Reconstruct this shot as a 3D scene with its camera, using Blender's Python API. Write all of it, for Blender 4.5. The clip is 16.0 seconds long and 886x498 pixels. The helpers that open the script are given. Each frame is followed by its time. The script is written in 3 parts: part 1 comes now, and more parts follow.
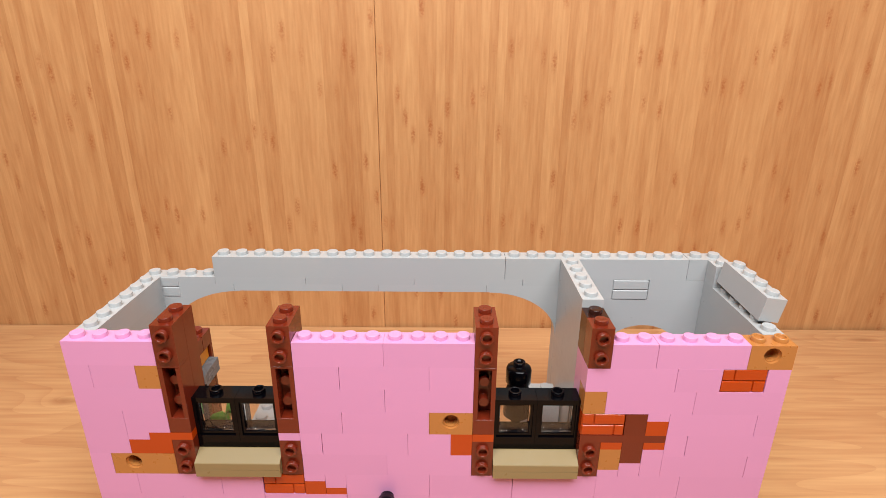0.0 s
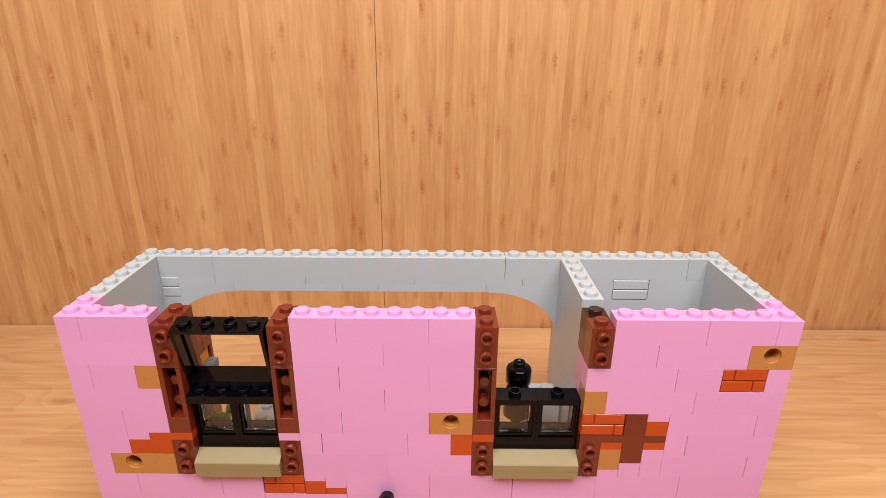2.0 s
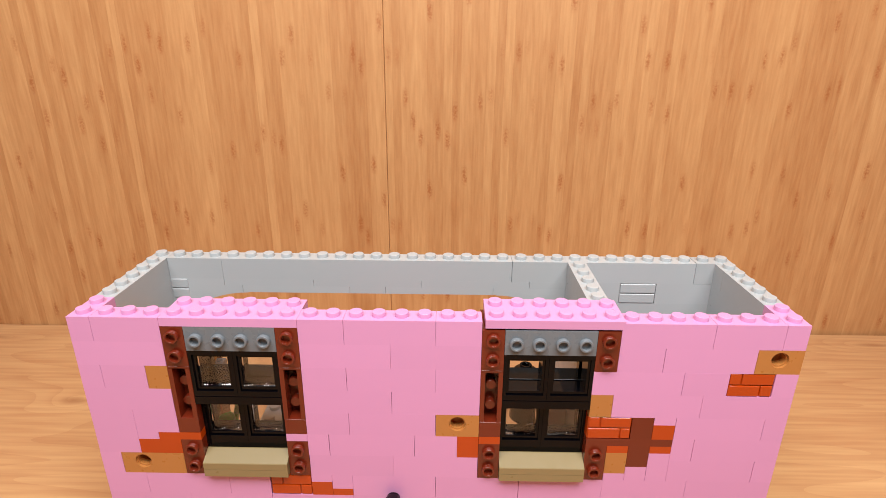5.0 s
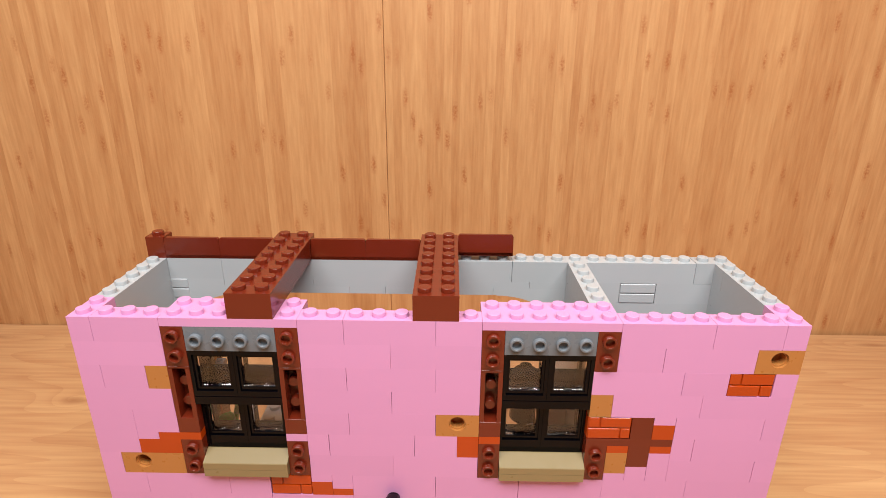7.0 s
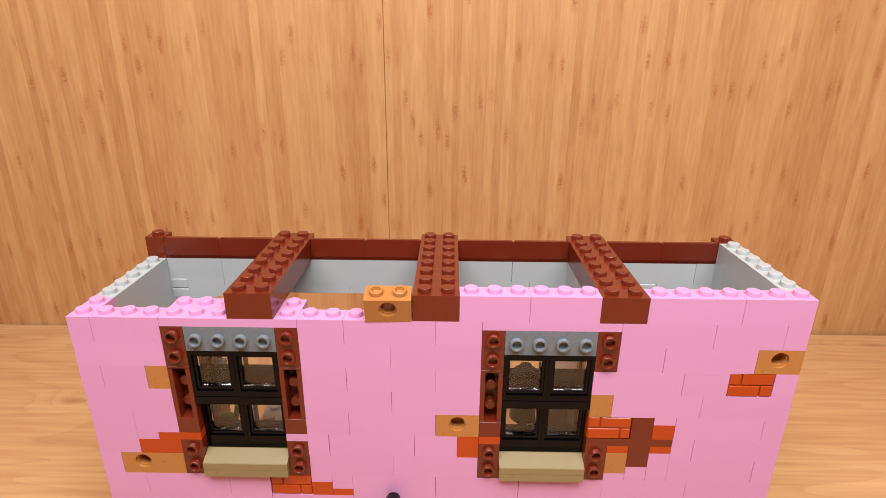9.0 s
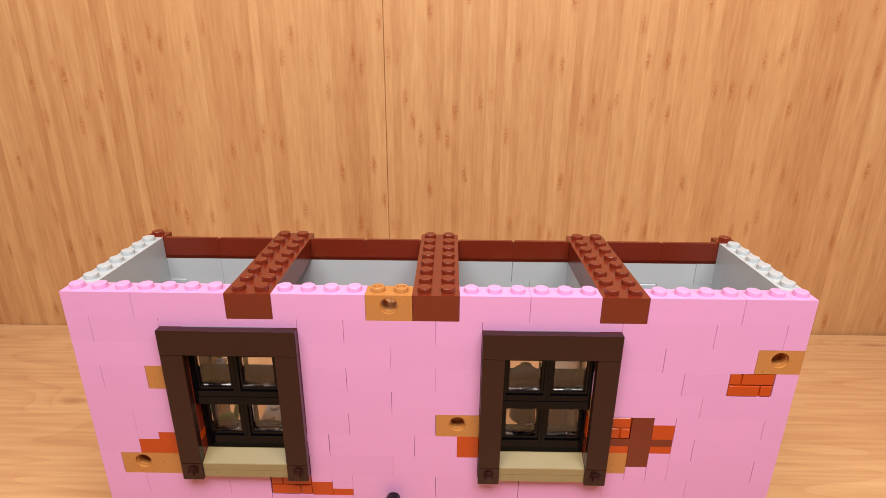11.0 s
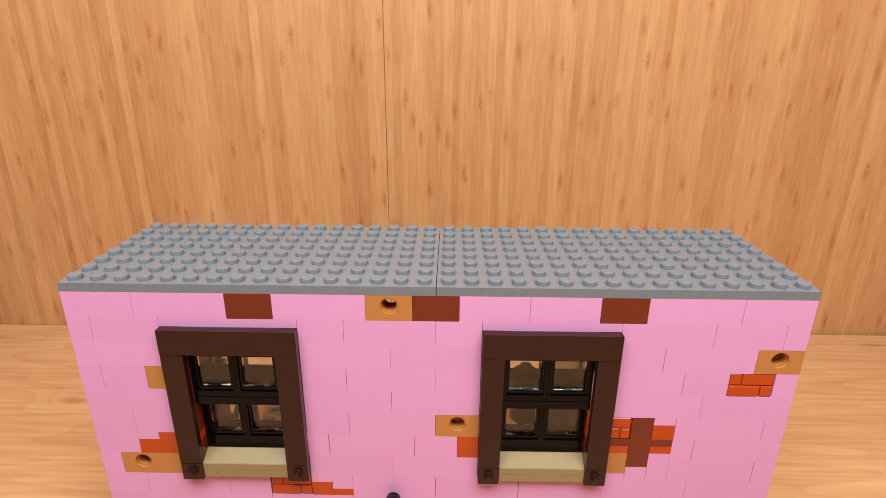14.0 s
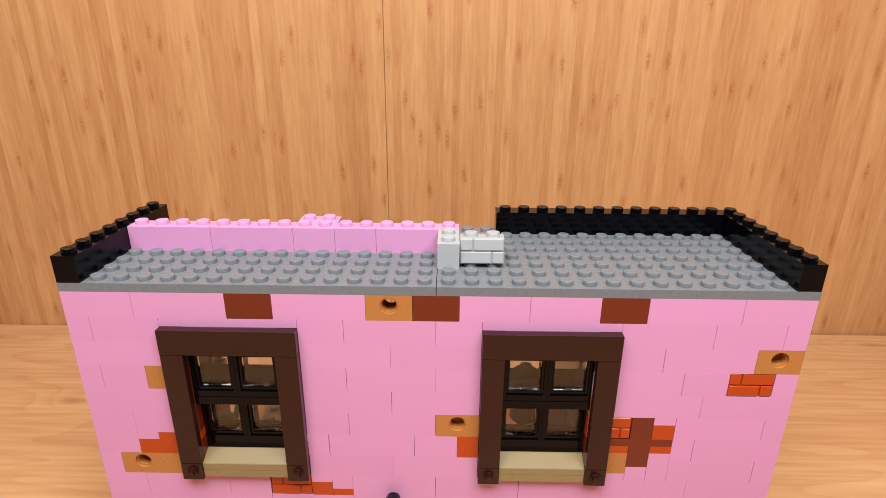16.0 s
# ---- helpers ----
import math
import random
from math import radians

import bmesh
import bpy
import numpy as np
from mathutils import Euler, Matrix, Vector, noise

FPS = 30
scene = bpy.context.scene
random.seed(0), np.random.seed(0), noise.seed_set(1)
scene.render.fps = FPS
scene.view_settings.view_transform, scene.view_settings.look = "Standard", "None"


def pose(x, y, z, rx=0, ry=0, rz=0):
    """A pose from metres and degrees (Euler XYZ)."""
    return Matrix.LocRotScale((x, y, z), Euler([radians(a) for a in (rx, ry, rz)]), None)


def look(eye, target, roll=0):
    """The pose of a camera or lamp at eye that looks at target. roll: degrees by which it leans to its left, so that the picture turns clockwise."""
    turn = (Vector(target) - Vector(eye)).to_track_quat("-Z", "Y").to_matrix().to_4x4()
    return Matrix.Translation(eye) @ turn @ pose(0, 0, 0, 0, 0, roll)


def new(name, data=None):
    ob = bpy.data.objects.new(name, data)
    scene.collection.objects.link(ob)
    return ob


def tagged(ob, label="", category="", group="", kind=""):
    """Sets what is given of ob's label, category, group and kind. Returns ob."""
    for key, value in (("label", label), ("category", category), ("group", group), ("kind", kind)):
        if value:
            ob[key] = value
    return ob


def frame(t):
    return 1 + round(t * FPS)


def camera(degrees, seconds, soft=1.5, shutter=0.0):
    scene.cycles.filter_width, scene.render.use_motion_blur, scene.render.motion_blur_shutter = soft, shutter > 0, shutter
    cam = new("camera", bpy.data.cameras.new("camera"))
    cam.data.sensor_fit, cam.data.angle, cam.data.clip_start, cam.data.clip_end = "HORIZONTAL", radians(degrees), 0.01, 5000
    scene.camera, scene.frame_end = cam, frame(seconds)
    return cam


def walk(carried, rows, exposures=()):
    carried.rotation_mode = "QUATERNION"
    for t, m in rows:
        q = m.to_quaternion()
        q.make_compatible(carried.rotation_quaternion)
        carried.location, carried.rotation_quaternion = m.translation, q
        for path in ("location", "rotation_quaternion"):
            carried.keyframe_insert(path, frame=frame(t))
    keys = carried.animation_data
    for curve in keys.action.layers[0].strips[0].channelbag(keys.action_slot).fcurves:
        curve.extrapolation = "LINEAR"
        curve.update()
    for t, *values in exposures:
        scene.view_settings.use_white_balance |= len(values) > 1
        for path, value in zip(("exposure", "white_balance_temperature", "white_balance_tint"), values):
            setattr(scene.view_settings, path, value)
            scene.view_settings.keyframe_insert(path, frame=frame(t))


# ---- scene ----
# ---------------------------------------------------------------- camera
cam = camera(77.5, 16.0, soft=0.8)
EYE_A, AIM_A = (0.00461, -0.16719, 0.20374), (0.00488, 0.83273, -0.17319)
EYE_B, AIM_B = (0.00442, -0.16839, 0.20429), (-0.00829, 0.83153, -0.16735)
walk(cam, [
    (0.0, look(EYE_A, AIM_A, 0.394)),
    (3.7, look(EYE_A, AIM_A, 0.394)),
    (3.8, look(EYE_B, AIM_B, 0.390)),
    (16.0, look(EYE_B, AIM_B, 0.390)),
])

# ---------------------------------------------------------------- light
world = bpy.data.worlds.new("world")
world.use_nodes = True
scene.world = world
world.node_tree.nodes["Background"].inputs[0].default_value = (0.9, 0.95, 1.0, 1)
world.node_tree.nodes["Background"].inputs[1].default_value = 0.1
scene.view_settings.exposure = 0.0

CEIL = 0.85


def unseen_key_light(eye, target, wide, high, watts, colour):
    """Added unseen light: broad, over the table, lighting the model from above the viewer."""
    data = bpy.data.lights.new("unseen_key_light", "AREA")
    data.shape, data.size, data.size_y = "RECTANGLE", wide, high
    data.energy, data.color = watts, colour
    ob = new("unseen_key_light", data)
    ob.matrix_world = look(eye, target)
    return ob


unseen_key_light((0.025, -0.25, 0.61), (0.06, 0.12, 0.06), 0.70, 0.26, 7.9, (0.95, 0.96, 0.98))

# ---------------------------------------------------------------- units
S = 0.008          # stud pitch
P = 0.0032         # plate height
TOP = 36           # wall top in plates before the ceiling course
WALL_Y = 0.205
KNOTS = ((-0.2228, 0.1102, 0.012, 0.006), (0.3147, 0.190, 0.02, 0.005), (-0.33, 0.185, 0.02, 0.005))   # x, y and half sizes in the table top


def sx(i):
    return (i - 16) * S


def zz(dz):
    return (TOP + dz) * P


# ---------------------------------------------------------------- materials
def srgb(r, g, b):
    return tuple((c / 255 / 12.92) if c / 255 <= 0.04045 else ((c / 255 + 0.055) / 1.055) ** 2.4 for c in (r, g, b)) + (1,)


def nodes_of(name):
    m = bpy.data.materials.new(name)
    m.use_nodes = True
    nt = m.node_tree
    return m, nt, nt.nodes["Principled BSDF"]


def plastic(name, colour, rough=0.22, vary=0.03, gloss=0.5):
    """Moulded ABS: clean gloss with faint scuffs and small differences from piece to piece."""
    m, nt, b = nodes_of(name)
    info = nt.nodes.new("ShaderNodeObjectInfo")
    hsv = nt.nodes.new("ShaderNodeHueSaturation")
    hsv.inputs["Color"].default_value = colour
    rng = nt.nodes.new("ShaderNodeMapRange")
    rng.inputs["To Min"].default_value, rng.inputs["To Max"].default_value = 1 - vary, 1 + vary
    nt.links.new(info.outputs["Random"], rng.inputs["Value"])
    nt.links.new(rng.outputs["Result"], hsv.inputs["Value"])
    nt.links.new(hsv.outputs["Color"], b.inputs["Base Color"])
    tc = nt.nodes.new("ShaderNodeTexCoord")
    n1 = nt.nodes.new("ShaderNodeTexNoise")
    n1.inputs["Scale"].default_value, n1.inputs["Detail"].default_value = 260, 3
    nt.links.new(tc.outputs["Object"], n1.inputs["Vector"])
    r2 = nt.nodes.new("ShaderNodeMapRange")
    r2.inputs["To Min"].default_value, r2.inputs["To Max"].default_value = rough * 0.75, rough * 1.35
    nt.links.new(n1.outputs["Fac"], r2.inputs["Value"])
    nt.links.new(r2.outputs["Result"], b.inputs["Roughness"])
    n2 = nt.nodes.new("ShaderNodeTexNoise")
    n2.inputs["Scale"].default_value = 90
    nt.links.new(tc.outputs["Object"], n2.inputs["Vector"])
    bump = nt.nodes.new("ShaderNodeBump")
    bump.inputs["Strength"].default_value, bump.inputs["Distance"].default_value = 0.06, 0.0004
    nt.links.new(n2.outputs["Fac"], bump.inputs["Height"])
    nt.links.new(bump.outputs["Normal"], b.inputs["Normal"])
    b.inputs["IOR"].default_value = 1.53
    b.inputs["Specular IOR Level"].default_value = gloss
    return m


PINK = plastic("pink_plastic", srgb(215, 150, 193), 0.3, 0.02)
GREY = plastic("light_grey_plastic", srgb(174, 178, 178), 0.3)
DGREY = plastic("dark_grey_plastic", srgb(113, 118, 122), 0.27, 0.03, 0.3)
BROWN = plastic("reddish_brown_plastic", srgb(108, 36, 18), 0.2, 0.05, 0.5)
DBROWN = plastic("dark_brown_plastic", srgb(47, 22, 17), 0.16, 0.03, 0.3)
ORANGE = plastic("dark_orange_plastic", srgb(180, 63, 5), 0.15)
NOUGAT = plastic("nougat_plastic", srgb(180, 118, 60), 0.28)
TAN = plastic("dark_tan_plastic", srgb(142, 123, 84), 0.3)
BLACK = plastic("black_plastic", srgb(5, 5, 8), 0.1, 0.03, 0.16)
GREEN = plastic("green_plastic", srgb(70, 148, 52), 0.3)
AMBER = plastic("amber_plastic", srgb(222, 140, 30), 0.3)


def glass_material():
    m, nt, b = nodes_of("window_plastic_clear")
    b.inputs["Base Color"].default_value = (0.86, 0.86, 0.86, 1)
    b.inputs["Transmission Weight"].default_value = 1.0
    b.inputs["Roughness"].default_value = 0.03
    b.inputs["IOR"].default_value = 1.49
    return m


CLEAR = glass_material()


def bamboo_material():
    """Laminated bamboo: upright strips, fine fibres and brown knuckle marks."""
    m, nt, b = nodes_of("bamboo_veneer")
    N, L = nt.nodes.new, nt.links.new

    def val(node, i, v):
        if isinstance(v, (int, float)):
            node.inputs[i].default_value = v
        else:
            L(v, node.inputs[i])

    def mathn(op, a, c=0.0, clamp=False):
        n = N("ShaderNodeMath")
        n.operation, n.use_clamp = op, clamp
        val(n, 0, a)
        val(n, 1, c)
        return n.outputs[0]

    geo = N("ShaderNodeNewGeometry")
    sep = N("ShaderNodeSeparateXYZ")
    L(geo.outputs["Position"], sep.inputs[0])
    x, z = sep.outputs[0], sep.outputs[2]
    wob = N("ShaderNodeTexNoise")
    wob.inputs["Scale"].default_value = 3.0
    L(geo.outputs["Position"], wob.inputs["Vector"])
    xw = mathn("ADD", x, mathn("MULTIPLY", mathn("SUBTRACT", wob.outputs["Fac"], 0.5), 0.006))
    strip = mathn("FLOOR", mathn("DIVIDE", xw, 0.0056))
    wn = N("ShaderNodeTexWhiteNoise")
    wn.noise_dimensions = "1D"
    L(strip, wn.inputs["W"])
    rand = wn.outputs["Value"]
    wn2 = N("ShaderNodeTexWhiteNoise")
    wn2.noise_dimensions = "1D"
    L(mathn("ADD", strip, 0.37), wn2.inputs["W"])
    wn3 = N("ShaderNodeTexWhiteNoise")
    wn3.noise_dimensions = "1D"
    L(mathn("ADD", strip, 0.71), wn3.inputs["W"])
    # fibres stretched along the strip
    mp = N("ShaderNodeMapping")
    mp.inputs["Scale"].default_value = (560, 1, 48)
    L(geo.outputs["Position"], mp.inputs["Vector"])
    fib = N("ShaderNodeTexNoise")
    fib.inputs["Scale"].default_value, fib.inputs["Detail"].default_value = 1.0, 4
    L(mp.outputs[0], fib.inputs["Vector"])
    mp2 = N("ShaderNodeMapping")
    mp2.inputs["Scale"].default_value = (190, 1, 16)
    L(geo.outputs["Position"], mp2.inputs["Vector"])
    fib2 = N("ShaderNodeTexNoise")
    fib2.inputs["Scale"].default_value, fib2.inputs["Detail"].default_value = 1.0, 3
    L(mp2.outputs[0], fib2.inputs["Vector"])
    wob2 = N("ShaderNodeTexNoise")
    wob2.inputs["Scale"].default_value, wob2.inputs["Detail"].default_value = 22.0, 2
    L(geo.outputs["Position"], wob2.inputs["Vector"])
    spk = N("ShaderNodeTexNoise")
    spk.inputs["Scale"].default_value, spk.inputs["Detail"].default_value = 620.0, 2
    L(geo.outputs["Position"], spk.inputs["Vector"])
    wn4 = N("ShaderNodeTexWhiteNoise")
    wn4.noise_dimensions = "1D"
    L(mathn("FLOOR", mathn("DIVIDE", xw, 0.0197)), wn4.inputs["W"])
    # knuckles: a short dark smear once every strip length, at a random height
    ph = mathn("FRACT", mathn("ADD", mathn("DIVIDE", z, 0.115), mathn("MULTIPLY", rand, 7.31)))
    dist = mathn("ABSOLUTE", mathn("ADD", mathn("SUBTRACT", ph, 0.5), mathn("MULTIPLY", mathn("SUBTRACT", fib2.outputs["Fac"], 0.5), 0.05)))
    fx = mathn("FRACT", mathn("DIVIDE", xw, 0.0056))
    off = mathn("ABSOLUTE", mathn("SUBTRACT", fx, mathn("ADD", 0.3, mathn("MULTIPLY", rand, 0.4))))
    d1 = mathn("SUBTRACT", 1.4, mathn("MULTIPLY", dist, 21.0), True)
    d2 = mathn("SUBTRACT", 1.3, mathn("MULTIPLY", off, 2.7), True)
    knuckle = mathn("MULTIPLY", mathn("MULTIPLY", d1, d2), mathn("MULTIPLY", mathn("SUBTRACT", spk.outputs["Fac"], 0.3, True), 2.6))
    tail = mathn("SUBTRACT", 1.0, mathn("MULTIPLY", dist, 7.0), True)
    tail = mathn("MULTIPLY", mathn("MULTIPLY", tail, mathn("SUBTRACT", 1.0, mathn("MULTIPLY", off, 5.0), True)), 0.2)
    ramp = N("ShaderNodeValToRGB")
    ramp.color_ramp.elements[0].position, ramp.color_ramp.elements[0].color = 0.22, srgb(171, 113, 66)
    ramp.color_ramp.elements[1].position, ramp.color_ramp.elements[1].color = 0.76, srgb(216, 166, 112)
    tone = mathn("ADD", mathn("ADD", mathn("MULTIPLY", wn3.outputs["Value"], 0.17), mathn("MULTIPLY", fib.outputs["Fac"], 0.34)), mathn("ADD", mathn("MULTIPLY", fib2.outputs["Fac"], 0.26), mathn("ADD", mathn("MULTIPLY", wn4.outputs["Value"], 0.08), mathn("MULTIPLY", spk.outputs["Fac"], 0.05))))
    L(tone, ramp.inputs[0])
    mix = N("ShaderNodeMix")
    mix.data_type = "RGBA"
    L(mathn("MINIMUM", mathn("MULTIPLY", mathn("ADD", knuckle, tail), mathn("MULTIPLY", mathn("POWER", wn2.outputs["Value"], 0.8), 1.0)), 0.75), mix.inputs["Factor"])
    L(ramp.outputs[0], mix.inputs["A"])
    mix.inputs["B"].default_value = srgb(160, 90, 44)
    L(mix.outputs["Result"], b.inputs["Base Color"])
    b.inputs["Roughness"].default_value = 0.42
    bump = N("ShaderNodeBump")
    bump.inputs["Strength"].default_value, bump.inputs["Distance"].default_value = 0.07, 0.0004
    L(fib.outputs["Fac"], bump.inputs["Height"])
    L(bump.outputs["Normal"], b.inputs["Normal"])
    return m


def oak_material():
    """Lacquered table top: flat-sawn figure along the length, bending round a few knots, with fine pores."""
    m, nt, b = nodes_of("oak_table_top")
    N, L = nt.nodes.new, nt.links.new

    def mathn(op, *args):
        n = N("ShaderNodeMath")
        n.operation = op
        for i, v in enumerate(args):
            if isinstance(v, (int, float)):
                n.inputs[i].default_value = v
            else:
                L(v, n.inputs[i])
        return n.outputs[0]

    geo = N("ShaderNodeNewGeometry")

    def noise(scale, size, detail, shift=(0, 0, 0)):
        mp = N("ShaderNodeMapping")
        mp.inputs["Scale"].default_value, mp.inputs["Location"].default_value = scale, shift
        L(geo.outputs["Position"], mp.inputs["Vector"])
        n = N("ShaderNodeTexNoise")
        n.inputs["Scale"].default_value, n.inputs["Detail"].default_value = size, detail
        L(mp.outputs[0], n.inputs["Vector"])
        return n.outputs["Fac"]

    figure = noise((2.2, 12, 1), 1.4, 2, (1.7, 0.6, 0))
    heart = None
    for kx, ky, rx, ry in KNOTS:
        mp = N("ShaderNodeMapping")
        mp.vector_type = "TEXTURE"
        mp.inputs["Location"].default_value, mp.inputs["Scale"].default_value = (kx, ky, 0), (rx, ry, 1)
        L(geo.outputs["Position"], mp.inputs["Vector"])
        ln = N("ShaderNodeVectorMath")
        ln.operation = "LENGTH"
        L(mp.outputs[0], ln.inputs[0])
        d = ln.outputs["Value"]
        figure = mathn("ADD", figure, mathn("DIVIDE", 0.34, mathn("ADD", 1.0, mathn("MULTIPLY", d, mathn("MULTIPLY", d, 0.3)))))
        core = mathn("MAXIMUM", mathn("SUBTRACT", 0.8, d), 0.0)
        heart = core if heart is None else mathn("ADD", heart, core)
    ring = mathn("FRACT", mathn("MULTIPLY", figure, 11.0))
    ring = mathn("POWER", ring, 2.5)
    pores = noise((16, 330, 1), 1.0, 4)
    broad = noise((3.5, 9, 1), 1.0, 3, (4.1, 2.2, 0))
    tone = mathn("ADD", mathn("MULTIPLY", pores, 0.52), mathn("ADD", mathn("MULTIPLY", broad, 0.5), mathn("MULTIPLY", ring, -0.09)))
    ramp = N("ShaderNodeValToRGB")
    ramp.color_ramp.elements[0].position, ramp.color_ramp.elements[0].color = 0.3, srgb(180, 126, 84)
    ramp.color_ramp.elements[1].position, ramp.color_ramp.elements[1].color = 0.72, srgb(216, 173, 122)
    L(tone, ramp.inputs[0])
    mix = N("ShaderNodeMix")
    mix.data_type = "RGBA"
    L(mathn("MINIMUM", mathn("MULTIPLY", heart, 0.8), 0.6), mix.inputs["Factor"])
    L(ramp.outputs[0], mix.inputs["A"])
    mix.inputs["B"].default_value = srgb(150, 98, 62)
    L(mix.outputs["Result"], b.inputs["Base Color"])
    b.inputs["Roughness"].default_value = 0.4
    bump = N("ShaderNodeBump")
    bump.inputs["Strength"].default_value, bump.inputs["Distance"].default_value = 0.12, 0.0004
    L(pores, bump.inputs["Height"])
    L(bump.outputs["Normal"], b.inputs["Normal"])
    return m


def paint_material(name, a):
    m, nt, b = nodes_of(name)
    tc = nt.nodes.new("ShaderNodeTexCoord")
    n1 = nt.nodes.new("ShaderNodeTexNoise")
    n1.inputs["Scale"].default_value = 30
    nt.links.new(tc.outputs["Object"], n1.inputs["Vector"])
    ramp = nt.nodes.new("ShaderNodeValToRGB")
    # faint violet tint cools the light that the unseen walls bounce back
    ramp.color_ramp.elements[0].color = (0.93 * a, 0.92 * a, 0.97 * a, 1)
    ramp.color_ramp.elements[1].color = (a, 0.99 * a, 1.05 * a, 1)
    nt.links.new(n1.outputs["Fac"], ramp.inputs[0])
    nt.links.new(ramp.outputs[0], b.inputs["Base Color"])
    b.inputs["Roughness"].default_value = 0.8
    return m


BAMBOO, OAK = bamboo_material(), oak_material()
PAINT, SIDEPAINT, DIMROOM = paint_material("off_white_paint", 0.7), paint_material("bounce_paint", 0.75), paint_material("dim_room_tone", 0.1)


# ---------------------------------------------------------------- mesh helpers
def box(bm, x0, y0, z0, x1, y1, z1, bevel=0.0, segments=1):
    made = bmesh.ops.create_cube(bm, size=1.0)["verts"]
    bmesh.ops.scale(bm, verts=made, vec=(x1 - x0, y1 - y0, z1 - z0))
    bmesh.ops.translate(bm, verts=made, vec=((x0 + x1) / 2, (y0 + y1) / 2, (z0 + z1) / 2))
    if bevel:
        edges = list({e for v in made for e in v.link_edges})
        bmesh.ops.bevel(bm, geom=edges, offset=bevel, segments=segments, affect="EDGES", profile=0.5)


def lathe(bm, m, profile, n=20, smooth=True):
    """Turned solid: (radius, height) pairs about the z axis of m, closed at a radius of nought."""
    rings = []
    for r, h in profile:
        if r == 0:
            rings.append([bm.verts.new(m @ Vector((0, 0, h)))])
        else:
            rings.append([bm.verts.new(m @ Vector((r * math.cos(2 * math.pi * k / n), r * math.sin(2 * math.pi * k / n), h))) for k in range(n)])
    for i, (a, c) in enumerate(zip(rings, rings[1:])):
        level = abs(profile[i][1] - profile[i + 1][1]) < 1e-7
        for k in range(n):
            j = (k + 1) % n
            if len(a) == 1 and len(c) == 1:
                continue
            if len(a) == 1:
                f = bm.faces.new((a[0], c[k], c[j]))
            elif len(c) == 1:
                f = bm.faces.new((a[k], a[j], c[0]))
            else:
                f = bm.faces.new((a[k], a[j], c[j], c[k]))
            f.smooth = smooth and not level


def stud(bm, m, hollow=False, n=20, deep=0.0012):
    r, h, e = 0.0024, 0.0017, 0.00018
    if hollow:
        lathe(bm, m, [(r, -0.0003), (r, h - e), (r - e, h), (0.0017, h), (0.0016, h - e), (0.0016, -deep), (0, -deep)], n)
    else:
        lathe(bm, m, [(r, -0.0003), (r, h - e), (r - e * 0.4, h - e * 0.3), (r - e * 1.3, h), (0, h)], n)
        # raised maker's mark: four short slanted strokes
        for k in range(4):
            x, y = -0.00125 + 0.00083 * k, 0.0008 - 0.00013 * abs(k - 1.5)
            low = [bm.verts.new(m @ Vector((x + u * 0.00028 + v * 0.00012, v * y, h - 0.00002))) for u, v in ((-1, -1), (1, -1), (1, 1), (-1, 1))]
            top = [bm.verts.new(m @ Vector((x + u * 0.00009 + v * 0.00010, v * (y - 0.0002), h + 0.00008))) for u, v in ((-1, -1), (1, -1), (1, 1), (-1, 1))]
            bm.faces.new(top)
            for q in range(4):
                bm.faces.new((low[q], low[(q + 1) % 4], top[(q + 1) % 4], top[q]))


def mesh_of(name, bm, mat, smooth_angle=True):
    me = bpy.data.meshes.new(name)
    bmesh.ops.recalc_face_normals(bm, faces=bm.faces)
    bm.to_mesh(me)
    bm.free()
    me.materials.append(mat)
    return me


MESHES = {}
C = 0.00005        # clearance round every piece


